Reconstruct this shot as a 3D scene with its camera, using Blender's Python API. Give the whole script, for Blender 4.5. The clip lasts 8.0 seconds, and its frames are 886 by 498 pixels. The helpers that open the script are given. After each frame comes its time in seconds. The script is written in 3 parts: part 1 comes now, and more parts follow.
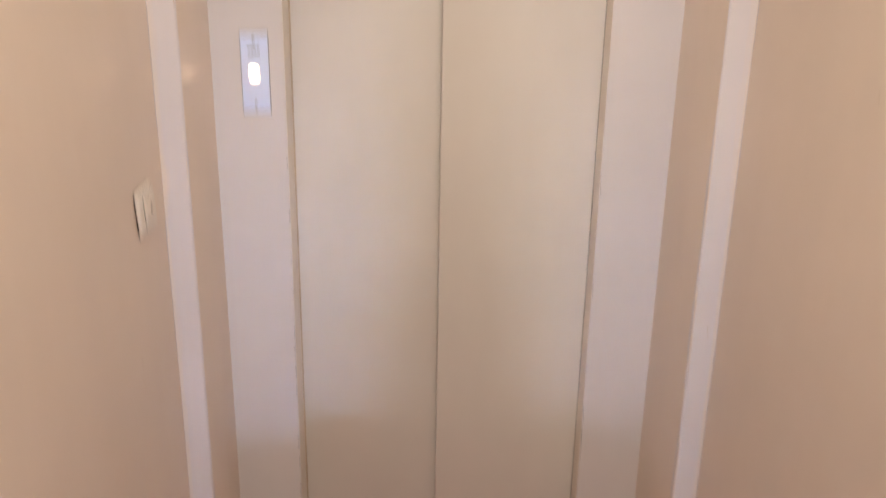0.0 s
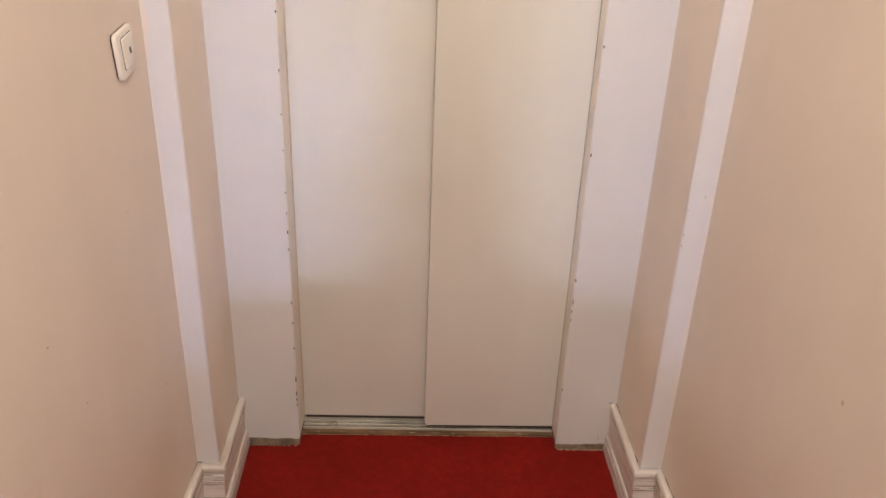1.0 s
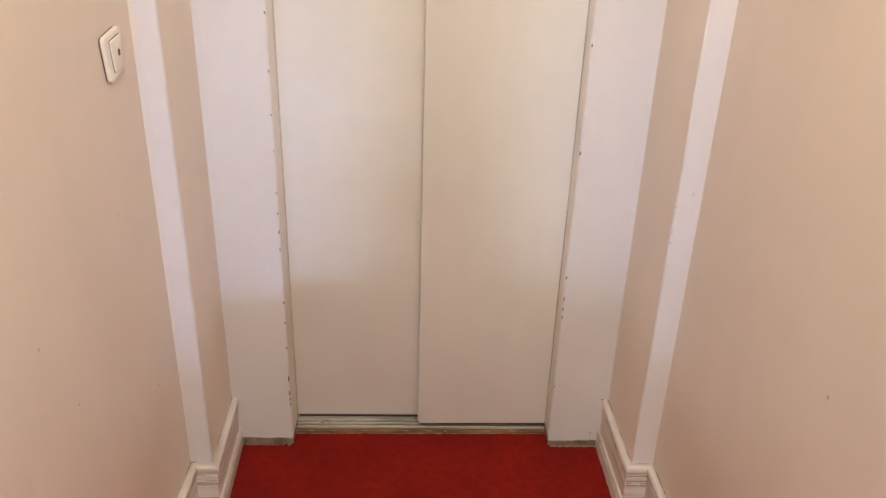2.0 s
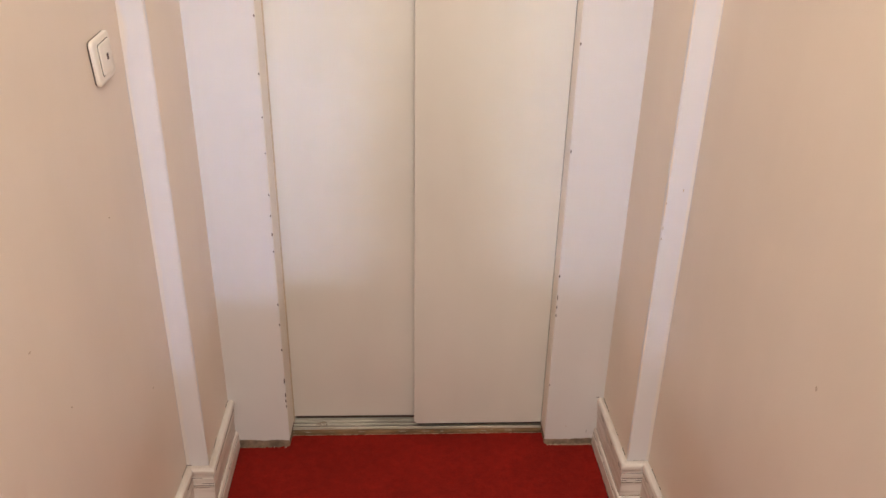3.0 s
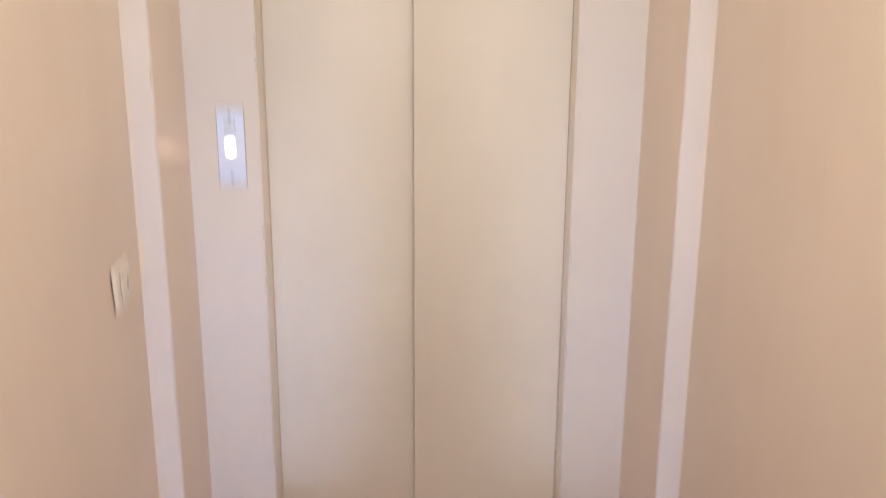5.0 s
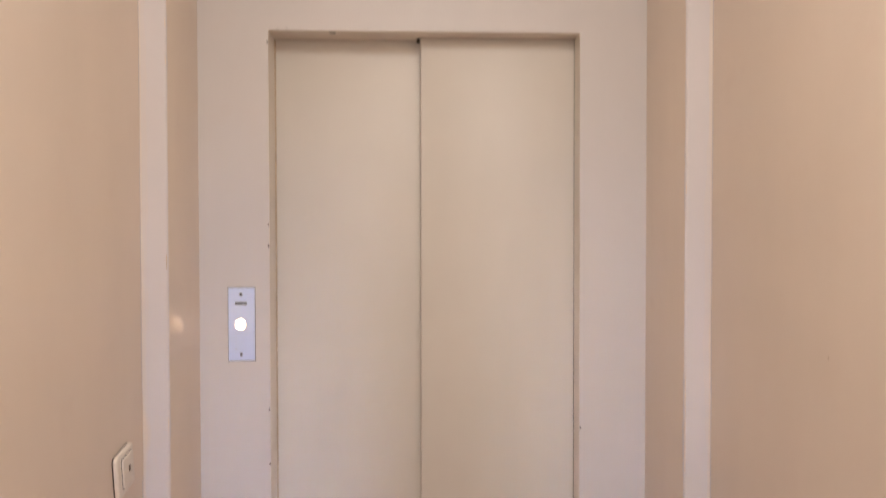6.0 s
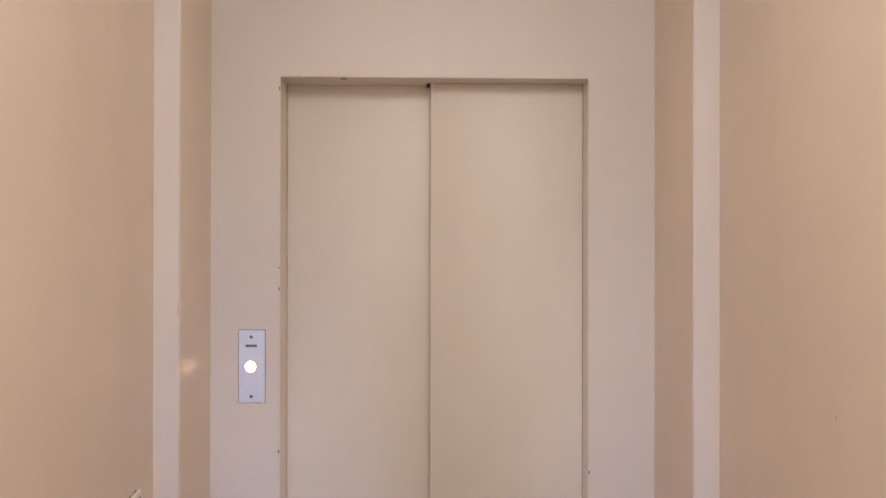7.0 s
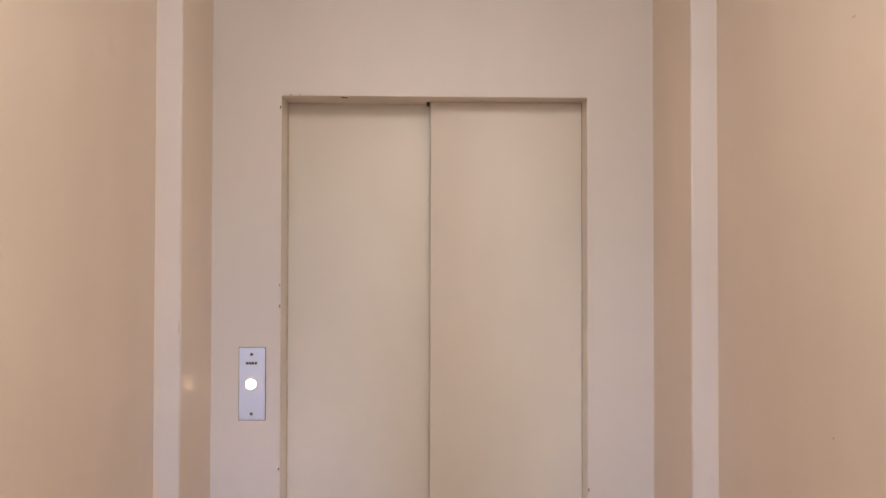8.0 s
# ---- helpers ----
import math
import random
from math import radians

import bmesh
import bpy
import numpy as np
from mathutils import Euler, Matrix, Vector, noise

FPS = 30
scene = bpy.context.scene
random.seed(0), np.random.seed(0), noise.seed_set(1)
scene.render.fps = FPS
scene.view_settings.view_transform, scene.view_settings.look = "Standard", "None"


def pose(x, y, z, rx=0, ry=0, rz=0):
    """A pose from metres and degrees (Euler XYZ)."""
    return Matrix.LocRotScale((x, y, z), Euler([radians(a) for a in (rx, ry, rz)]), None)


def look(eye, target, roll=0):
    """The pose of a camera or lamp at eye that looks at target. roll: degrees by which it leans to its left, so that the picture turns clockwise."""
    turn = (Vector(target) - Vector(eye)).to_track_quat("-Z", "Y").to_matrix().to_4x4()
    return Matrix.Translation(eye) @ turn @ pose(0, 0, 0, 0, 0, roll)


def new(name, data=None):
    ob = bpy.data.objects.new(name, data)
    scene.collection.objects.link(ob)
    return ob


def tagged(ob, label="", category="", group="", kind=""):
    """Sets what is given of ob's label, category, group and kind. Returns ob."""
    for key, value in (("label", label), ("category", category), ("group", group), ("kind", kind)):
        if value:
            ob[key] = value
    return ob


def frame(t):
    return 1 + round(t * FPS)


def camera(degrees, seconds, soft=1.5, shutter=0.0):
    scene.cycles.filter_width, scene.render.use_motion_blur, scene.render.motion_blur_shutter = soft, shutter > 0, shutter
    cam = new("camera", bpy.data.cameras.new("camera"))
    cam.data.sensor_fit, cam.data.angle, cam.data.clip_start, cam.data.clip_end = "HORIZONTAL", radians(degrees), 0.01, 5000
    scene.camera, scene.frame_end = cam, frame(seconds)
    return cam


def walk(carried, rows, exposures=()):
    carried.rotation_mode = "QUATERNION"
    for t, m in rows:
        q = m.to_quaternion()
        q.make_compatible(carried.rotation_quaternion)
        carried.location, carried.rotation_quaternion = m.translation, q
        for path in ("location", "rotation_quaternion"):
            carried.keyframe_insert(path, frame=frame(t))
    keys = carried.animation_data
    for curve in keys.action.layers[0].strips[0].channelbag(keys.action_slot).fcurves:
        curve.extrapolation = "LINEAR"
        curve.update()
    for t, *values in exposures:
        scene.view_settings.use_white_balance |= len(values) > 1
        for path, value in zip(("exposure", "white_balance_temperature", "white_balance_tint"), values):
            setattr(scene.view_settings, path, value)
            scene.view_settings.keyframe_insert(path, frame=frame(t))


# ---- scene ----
# ---- camera and walk ----
cam = camera(60.0, 8.0, shutter=1.2)
PATH = [
    (0, (-0.063, -1.814, 1.548), (0.0, 0.103, 0.979), 1.0),
    (0.2, (-0.05, -1.812, 1.507), (0.002, 0.067, 0.824), 1.1),
    (0.5, (-0.061, -1.792, 1.495), (0.006, 0.036, 0.686), 2.0),
    (1, (-0.044, -1.8, 1.477), (0.022, 0.013, 0.635), 2.2),
    (1.5, (-0.042, -1.803, 1.485), (0.034, 0.006, 0.636), 2.3),
    (3, (-0.018, -1.816, 1.478), (0.063, -0.003, 0.639), 1.1),
    (3.5, (-0.015, -1.817, 1.478), (0.069, -0.003, 0.64), 1.3),
    (4, (-0.007, -1.827, 1.481), (0.075, -0.011, 0.648), 1.3),
    (4.5, (-0.008, -1.838, 1.488), (0.074, -0.012, 0.675), 1.2),
    (4.8, (-0.038, -1.837, 1.534), (0.071, 0.067, 0.931), 0.8),
    (5, (-0.051, -1.839, 1.591), (0.065, 0.109, 1.152), 0.3),
    (5.2, (-0.039, -1.85, 1.616), (0.059, 0.123, 1.308), 0.1),
    (6.3, (-0.042, -1.849, 1.681), (0.039, 0.149, 1.652), -0.1),
    (6.5, (-0.032, -1.865, 1.706), (0.034, 0.133, 1.675), 0.0),
    (7, (-0.034, -1.861, 1.704), (0.023, 0.138, 1.71), 0.1),
    (7.5, (-0.048, -1.864, 1.703), (0.02, 0.135, 1.736), 0.0),
    (8, (-0.031, -1.87, 1.719), (0.023, 0.129, 1.755), 0.1),
]
walk(cam, [(t, look(eye, target, roll)) for t, eye, target, roll in PATH],
     [(0.0, -0.46, 6250, 9), (0.5, -0.16, 6090, 6.5), (1.0, -0.16, 6090, 6.5), (1.5, -0.06, 6070, 5.5), (3.0, -0.08, 6080, 5.8), (4.5, -0.09, 6080, 5.8),
      (5.0, -0.24, 6020, 6), (5.2, -0.28, 6050, 7), (6.3, -0.72, 6200, 11), (8.0, -0.77, 6200, 11)])

# ---- world and lights ----
world = bpy.data.worlds.new("dim_surround")
scene.world = world
world.use_nodes = True
world.node_tree.nodes["Background"].inputs[0].default_value = (0.9, 0.85, 0.8, 1)
world.node_tree.nodes["Background"].inputs[1].default_value = 0.02


def area_lamp(name, eye, target, size_x, size_y, watts, colour):
    data = bpy.data.lights.new(name, "AREA")
    data.shape, data.size, data.size_y = "RECTANGLE", size_x, size_y
    data.energy, data.color = watts, colour
    ob = new(name, data)
    ob.matrix_world = look(eye, target)
    return ob


CEIL = 2.78
WARM = (1.0, 0.908, 0.800)
COOL = (0.525, 0.645, 1.0)
LAMP_Y = -1.70
area_lamp("ceiling_lamp_light", (0.05, LAMP_Y, CEIL - 0.11), (0.05, LAMP_Y + 0.03, 0), 0.75, 0.75, 20.5, WARM)
# point light added to brighten the upper walls, as the opal glass's sideways glow
glow = bpy.data.lights.new("ceiling_lamp_glow", "POINT")
glow.energy, glow.color, glow.shadow_soft_size = 15, WARM, 0.20
new("ceiling_lamp_glow", glow).location = (0.05, LAMP_Y, CEIL - 0.27)
# added warm fill from behind, no lamp known there; evens out the lift front
area_lamp("added_warm_fill", (0.1, -5.6, 2.1), (0.0, 0.0, 0.8), 0.7, 0.7, 41, WARM)
# added cool lights, unseen; aimed past wall ends to leave the doors' middle unlit
area_lamp("added_cool_fill", (1.50, -7.8, -0.625), (-0.12, 0.0, 0.96), 0.32, 0.08, 1.62, COOL).data.spread = radians(14)
area_lamp("added_cool_fill", (-1.59, -7.8, -0.65), (0.22, 0.0, 0.96), 0.30, 0.14, 1.22, COOL).data.spread = radians(14)

# ---- materials ----


def nodes_of(name):
    m = bpy.data.materials.new(name)
    m.use_nodes = True
    t = m.node_tree
    return m, t, t.nodes["Principled BSDF"]


def noise_node(t, scale, detail=4, stretch=(1, 1, 1), rough=0.55):
    co = t.nodes.new("ShaderNodeTexCoord")
    mp = t.nodes.new("ShaderNodeMapping")
    mp.inputs["Scale"].default_value = stretch
    n = t.nodes.new("ShaderNodeTexNoise")
    n.inputs["Scale"].default_value = scale
    n.inputs["Detail"].default_value = detail
    n.inputs["Roughness"].default_value = rough
    t.links.new(co.outputs["Object"], mp.inputs[0])
    t.links.new(mp.outputs[0], n.inputs["Vector"])
    return n.outputs["Fac"]


def ramp(t, fac, a, b, pa=0.35, pb=0.65):
    r = t.nodes.new("ShaderNodeValToRGB")
    r.color_ramp.elements[0].position, r.color_ramp.elements[1].position = pa, pb
    r.color_ramp.elements[0].color, r.color_ramp.elements[1].color = (*a, 1), (*b, 1)
    t.links.new(fac, r.inputs[0])
    return r.outputs[0]


def mix(t, fac, a, b, mode="MIX"):
    n = t.nodes.new("ShaderNodeMix")
    n.data_type, n.blend_type = "RGBA", mode
    if isinstance(fac, float):
        n.inputs[0].default_value = fac
    else:
        t.links.new(fac, n.inputs[0])
    t.links.new(a, n.inputs[6])
    t.links.new(b, n.inputs[7])
    return n.outputs[2]


def bump(t, p, height, strength, distance=0.001):
    b = t.nodes.new("ShaderNodeBump")
    b.inputs["Strength"].default_value, b.inputs["Distance"].default_value = strength, distance
    t.links.new(height, b.inputs["Height"])
    if p.inputs["Normal"].is_linked:
        t.links.new(p.inputs["Normal"].links[0].from_socket, b.inputs["Normal"])
    t.links.new(b.outputs[0], p.inputs["Normal"])


def dimmer(c, k):
    return tuple(v * k for v in c)


def paint(name, colour, stain, rough, roller, brush=(1, 1, 1), spec=0.5, grain=260, waves=0.0):
    """Satin wall or metal paint: cloudy tone, small stains, roller or brush relief."""
    m, t, p = nodes_of(name)
    cloud = ramp(t, noise_node(t, 1.7, 3), dimmer(colour, 0.93), colour, 0.32, 0.68)
    streak = ramp(t, noise_node(t, 6.5, 4, (1, 1, 0.28)), (0.972, 0.972, 0.968), (1.016, 1.016, 1.016), 0.3, 0.7)
    cloud = mix(t, 1.0, cloud, streak, "MULTIPLY")
    spots = ramp(t, noise_node(t, 9.0, 6), (0, 0, 0), (1, 1, 1), 0.62, 0.80)
    rgb = t.nodes.new("ShaderNodeRGB")
    rgb.outputs[0].default_value = (*stain, 1)
    t.links.new(mix(t, spots, cloud, rgb.outputs[0]), p.inputs["Base Color"])
    r = t.nodes.new("ShaderNodeMapRange")
    r.inputs["To Min"].default_value, r.inputs["To Max"].default_value = rough - 0.05, rough + 0.07
    t.links.new(noise_node(t, 5.0, 5), r.inputs["Value"])
    t.links.new(r.outputs[0], p.inputs["Roughness"])
    p.inputs["Specular IOR Level"].default_value = spec
    bump(t, p, noise_node(t, grain, 3, brush), roller, 0.0006)
    bump(t, p, noise_node(t, 6.0, 3), 0.25, 0.004)
    if waves:
        bump(t, p, noise_node(t, 2.6, 2, (1, 1, 0.6)), waves, 0.02)
    return m


def plain(name, colour, rough, metal=0.0, vary=0.12, scale=60, relief=0.2, stretch=(1, 1, 1)):
    m, t, p = nodes_of(name)
    t.links.new(ramp(t, noise_node(t, scale, 5, stretch), dimmer(colour, 1 - vary), dimmer(colour, 1 + vary)), p.inputs["Base Color"])
    p.inputs["Roughness"].default_value, p.inputs["Metallic"].default_value = rough, metal
    bump(t, p, noise_node(t, scale * 3, 4, stretch), relief, 0.0008)
    return m


M_CREAM = paint("cream_satin_wall_paint", (0.78, 0.667, 0.561), (0.73, 0.61, 0.507), 0.315, 0.30, waves=0.18)
M_WHITE = paint("white_gloss_paint", (0.697, 0.656, 0.638), (0.667, 0.613, 0.585), 0.42, 0.30, (1, 1, 0.12))
M_STRIPE = paint("white_stripe_paint", (0.705, 0.662, 0.662), (0.67, 0.615, 0.595), 0.42, 0.30, (1, 1, 0.12))
M_DOOR = paint("off_white_door_enamel", (0.715, 0.664, 0.598), (0.698, 0.638, 0.568), 0.40, 0.22, grain=420, waves=0.05)
M_BASE = paint("ivory_baseboard_enamel", (0.765, 0.69, 0.628), (0.58, 0.46, 0.35), 0.36, 0.4, (0.2, 0.2, 1))


def streaked(m, stain):
    """Adds rubbed-in dirt, drawn out along the boards."""
    t = m.node_tree
    p = t.nodes["Principled BSDF"]
    was = p.inputs["Base Color"].links[0].from_socket
    rgb = t.nodes.new("ShaderNodeRGB")
    rgb.outputs[0].default_value = (*stain, 1)
    mask = ramp(t, noise_node(t, 85, 5, (0.05, 0.05, 1.5), 0.65), (0, 0, 0), (0.75, 0.75, 0.75), 0.47, 0.70)
    t.links.new(mix(t, mask, was, rgb.outputs[0]), p.inputs["Base Color"])


streaked(M_BASE, (0.42, 0.31, 0.23))
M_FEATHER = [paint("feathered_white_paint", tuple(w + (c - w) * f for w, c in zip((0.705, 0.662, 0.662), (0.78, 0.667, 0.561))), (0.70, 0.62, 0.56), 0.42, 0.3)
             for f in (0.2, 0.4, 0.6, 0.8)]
M_REVEAL = paint("ivory_reveal_paint", (0.84, 0.775, 0.695), (0.73, 0.64, 0.55), 0.42, 0.3)
M_CEIL = paint("ceiling_white_paint", (0.78, 0.76, 0.72), (0.76, 0.73, 0.69), 0.8, 0.3)
M_RAW = plain("worn_bare_plaster", (0.235, 0.165, 0.112), 0.85, 0, 0.40, 30, 0.8)
M_PLINTH = plain("dirty_brown_sill_edge", (0.185, 0.108, 0.052), 0.75, 0, 0.55, 60, 0.7, (0.12, 1, 1))
M_GRIME = plain("brown_grime", (0.50, 0.40, 0.31), 0.7, 0, 0.25, 80)
M_SPILL = plain("dirty_paint_crust", (0.40, 0.32, 0.24), 0.7, 0, 0.25, 150, 0.5)
M_SILL = plain("worn_aluminium_rail", (0.62, 0.57, 0.49), 0.45, 0.35, 0.28, 30, 0.3, (0.15, 1, 1))
M_GROOVE = plain("dark_groove", (0.042, 0.030, 0.021), 0.9, 0, 0.5, 50)
M_CRACK_SHADE = plain("dark_joint_and_gap_shade", (0.075, 0.046, 0.030), 0.9, 0, 0.5, 90)
M_GASKET = plain("tan_jamb_seal", (0.60, 0.49, 0.36), 0.7, 0, 0.12, 60)
# for bare primer in paint chips, and for shade painted into gaps
M_CHIP_SHADE = plain("dark_primer_and_gap_shade", (0.06, 0.04, 0.03), 0.8, 0, 0.4, 200)
M_SCUFF = plain("grey_scuff_mark", (0.52, 0.41, 0.31), 0.7, 0, 0.2, 300)
# brushed aluminium; the blue is reflected cool light put into the base colour
M_PLATE = plain("aluminium_cool_sheen", (0.70, 0.785, 1.0), 0.42, 0.5, 0.03, 40, 0.25, (1, 1, 60))
M_STEEL_SHADE = plain("dull_steel_and_rim_shade", (0.10, 0.10, 0.11), 0.5, 0.6, 0.2, 200)
M_INK = plain("black_print", (0.02, 0.02, 0.022), 0.6, 0, 0.1)
M_SWITCH = plain("ivory_switch_plastic", (0.78, 0.72, 0.64), 0.28, 0, 0.03, 30, 0.05)
M_LAMPLET = plain("dark_red_indicator", (0.06, 0.014, 0.010), 0.25, 0, 0.1)
M_FRAY = plain("pale_carpet_backing", (0.43, 0.32, 0.22), 0.95, 0, 0.3, 80)
M_DARK = plain("lift_shaft_dark", (0.03, 0.028, 0.026), 0.9)


def carpet_material():
    m, t, p = nodes_of("red_needle_felt")
    tone = ramp(t, noise_node(t, 38.0, 6, rough=0.75), (0.212, 0.0086, 0.0055), (0.294, 0.0144, 0.0085), 0.3, 0.7)
    worn = ramp(t, noise_node(t, 5.5, 4), (0.84, 0.86, 0.86), (1.08, 1.08, 1.08), 0.3, 0.7)
    tone = mix(t, 1.0, tone, worn, "MULTIPLY")
    fleck = ramp(t, noise_node(t, 170, 3, rough=0.7), (0.86, 0.84, 0.82), (1.05, 1.05, 1.05), 0.36, 0.62)
    tone = mix(t, 1.0, tone, fleck, "MULTIPLY")
    pile = ramp(t, noise_node(t, 420, 4), (0.74, 0.70, 0.68), (1.14, 1.12, 1.1), 0.3, 0.7)
    t.links.new(mix(t, 1.0, tone, pile, "MULTIPLY"), p.inputs["Base Color"])
    p.inputs["Roughness"].default_value = 0.95
    p.inputs["Specular IOR Level"].default_value = 0.12
    bump(t, p, noise_node(t, 300, 4), 0.9, 0.003)
    return m


def glow_material(name, colour, strength):
    m, t, p = nodes_of(name)
    p.inputs["Base Color"].default_value = (0.9, 0.9, 0.9, 1)
    p.inputs["Emission Color"].default_value = (*colour, 1)
    p.inputs["Emission Strength"].default_value = strength
    return m


M_CARPET = carpet_material()
M_GLOW = glow_material("lit_button_lens", (1.0, 0.62, 0.38), 18.0)
M_SHADE = glow_material("warm_lamp_glass", WARM, 3.0)

# ---- builders ----


def box(bm, x0, x1, y0, y1, z0, z1, bevel=0.0, segs=2):
    made = bmesh.ops.create_cube(bm, size=1)
    for v in made["verts"]:
        v.co = Vector((x0 + (v.co.x + 0.5) * (x1 - x0), y0 + (v.co.y + 0.5) * (y1 - y0), z0 + (v.co.z + 0.5) * (z1 - z0)))
    if bevel:
        edges = list({e for v in made["verts"] for e in v.link_edges})
        bmesh.ops.bevel(bm, geom=edges, offset=bevel, segments=segs, profile=0.5, affect="EDGES")
    return made["verts"]


def prism(bm, outline, z0, z1):
    """A solid from an outline in plan (counter-clockwise), standing from z0 to z1."""
    low = [bm.verts.new((x, y, z0)) for x, y in outline]
    top = [bm.verts.new((x, y, z1)) for x, y in outline]
    n = len(outline)
    bm.faces.new(list(reversed(low)))
    bm.faces.new(top)
    for i in range(n):
        bm.faces.new((low[i], low[(i + 1) % n], top[(i + 1) % n], top[i]))


def disc(bm, centre, axis_y, radius, depth, n=32, bevel=0.0):
    """A short cylinder whose axis lies along y, from y = centre.y to centre.y - depth."""
    m = Matrix.Translation((centre[0], centre[1] - depth / 2, centre[2])) @ Matrix.Rotation(radians(90), 4, "X")
    made = bmesh.ops.create_cone(bm, cap_ends=True, segments=n, radius1=radius, radius2=radius, depth=depth, matrix=m)
    if bevel:
        front = [e for e in {e for v in made["verts"] for e in v.link_edges}
                 if all(v.co.y < centre[1] - depth * 0.6 for v in e.verts)]
        bmesh.ops.bevel(bm, geom=front, offset=bevel, segments=2, profile=0.5, affect="EDGES")


def mesh(name, bm, material, smooth=False):
    bmesh.ops.recalc_face_normals(bm, faces=bm.faces)
    me = bpy.data.meshes.new(name)
    bm.to_mesh(me)
    bm.free()
    me.materials.append(material)
    if smooth:
        me.polygons.foreach_set("use_smooth", [True] * len(me.polygons))
        me.set_sharp_from_angle(angle=radians(40))
    return new(name, me)


def setting(name, bm, material, label, category, smooth=False):
    return tagged(mesh(name, bm, material, smooth), label, category, kind="structure")


def base(name, x, y, z, label, category, group=""):
    """An empty at a thing's base."""
    ob = new(name)
    ob.location = (x, y, z)
    ob.empty_display_size = 0.02
    return tagged(ob, label, category, group)


def under(ob, parent):
    """Keeps a mesh that was built in world places where it is."""
    ob.parent = parent
    ob.matrix_parent_inverse = Matrix.Translation(parent.location).inverted()
    return ob


def piece(name, bm, material, thing, label="", smooth=False):
    return under(tagged(mesh(name, bm, material, smooth), label), thing)


# ---- the plan ----
HALF = 0.375            # half of the lift opening
HEAD = 2.127            # its height
PAINT_FOOT = 0.025      # the white paint ends here
WALL_L, WALL_R = -0.583, 0.591
STEP_L, STEP_R = -0.530, 0.536    # the corners of the niche
SIDE_L, SIDE_R = -0.540, 0.537    # where its cheeks meet the lift front
STEP_Y = -0.271
BACK = -3.4             # made-up end of floor and walls, out of view; cuts the cool light
FAR = -8.0

# ---- structure ----
bm = bmesh.new()
box(bm, -1.9, 1.9, BACK, 0.30, -0.25, -0.007)
setting("floor", bm, M_RAW, "bare screed floor slab under the red carpet", "floor")


def ragged(x0, y0, x1, y1, n, amount, rng):
    """Points along an edge, cut unevenly."""
    out = []
    for i in range(n + 1):
        f = i / n
        out.append((x0 + (x1 - x0) * f + rng.uniform(-amount, amount) * (abs(y1 - y0) > 0.01),
                    y0 + (y1 - y0) * f + rng.uniform(-amount, amount) * (abs(x1 - x0) > 0.01)))
    return out


def carpet():
    rng = random.Random(4)
    outline = [(WALL_L, BACK + 0.004), (WALL_R, BACK + 0.004), (WALL_R, STEP_Y), (STEP_R, STEP_Y)]
    outline += ragged(SIDE_R - 0.02, -0.006, HALF + 0.004, -0.003, 30, 0.0022, rng)
    outline += [(HALF + 0.002, 0.05)]
    outline += ragged(HALF - 0.002, 0.0515, -HALF + 0.002, 0.0475, 44, 0.0012, rng)
    outline += ragged(-HALF - 0.003, -0.002, SIDE_L + 0.02, -0.007, 24, 0.0016, rng)
    outline += [(STEP_L, STEP_Y), (WALL_L, STEP_Y)]
    bm = bmesh.new()
    prism(bm, outline, -0.0065, 0.0)
    ob = setting("floor_carpet", bm, M_CARPET, "dark red needle-felt carpet with a frayed cut edge", "carpet")
    # loose strands of backing along the cut edges
    strands = bmesh.new()
    def tuft(x, y, w, d, h):
        bmesh.ops.create_icosphere(strands, subdivisions=1, radius=1.0, matrix=Matrix.Translation((x, y, 0.0)) @ Matrix.Diagonal((w, d, h, 1.0)))
    for x0, x1, y, n in ((HALF + 0.006, SIDE_R - 0.022, -0.005, 52), (SIDE_L + 0.03, -HALF - 0.004, -0.0055, 15)):
        for k in range(n):
            tuft(x0 + (x1 - x0) * (k + rng.uniform(0.1, 0.9)) / n, y + rng.uniform(-0.001, 0.002), rng.uniform(0.0009, 0.0024), rng.uniform(0.0015, 0.0055), rng.uniform(0.0008, 0.0022))
    for i in range(120):
        x0 = -HALF + 0.003 + (2 * HALF - 0.006) * i / 120
        if rng.random() < 0.82:
            y = 0.0488 + 0.004 * i / 120 + rng.uniform(-0.0008, 0.0008)
            tuft(x0 + 0.003, y, rng.uniform(0.002, 0.006), rng.uniform(0.0006, 0.0013), rng.uniform(0.0005, 0.0013))
    under(tagged(mesh("frayed_edge", strands, M_FRAY), "pale frayed strands", kind="stuff"), ob)


carpet()

# lift front: two piers, the lintel over them and the reveals in one body
bm = bmesh.new()
T = 0.16
outline = [(-1.2, PAINT_FOOT), (-HALF, PAINT_FOOT), (-HALF, HEAD), (HALF, HEAD), (HALF, PAINT_FOOT), (1.2, PAINT_FOOT), (1.2, CEIL), (-1.2, CEIL)]
near = [bm.verts.new((x, 0.0, z)) for x, z in outline]
rear = [bm.verts.new((x, 0.05, z)) for x, z in outline]
bm.faces.new(near)
bm.faces.new(list(reversed(rear)))
for k in range(8):
    bm.faces.new((near[k], rear[k], rear[(k + 1) % 8], near[(k + 1) % 8]))
rim = [e for e in bm.edges if all(abs(v.co.y) < 1e-4 and abs(v.co.x) < HALF + 0.01 for v in e.verts)]
bmesh.ops.bevel(bm, geom=rim, offset=0.0014, segments=2, profile=0.5, affect="EDGES")
front = setting("wall_lift_front", bm, M_WHITE, "white painted steel lift front with a chipped opening edge", "wall")

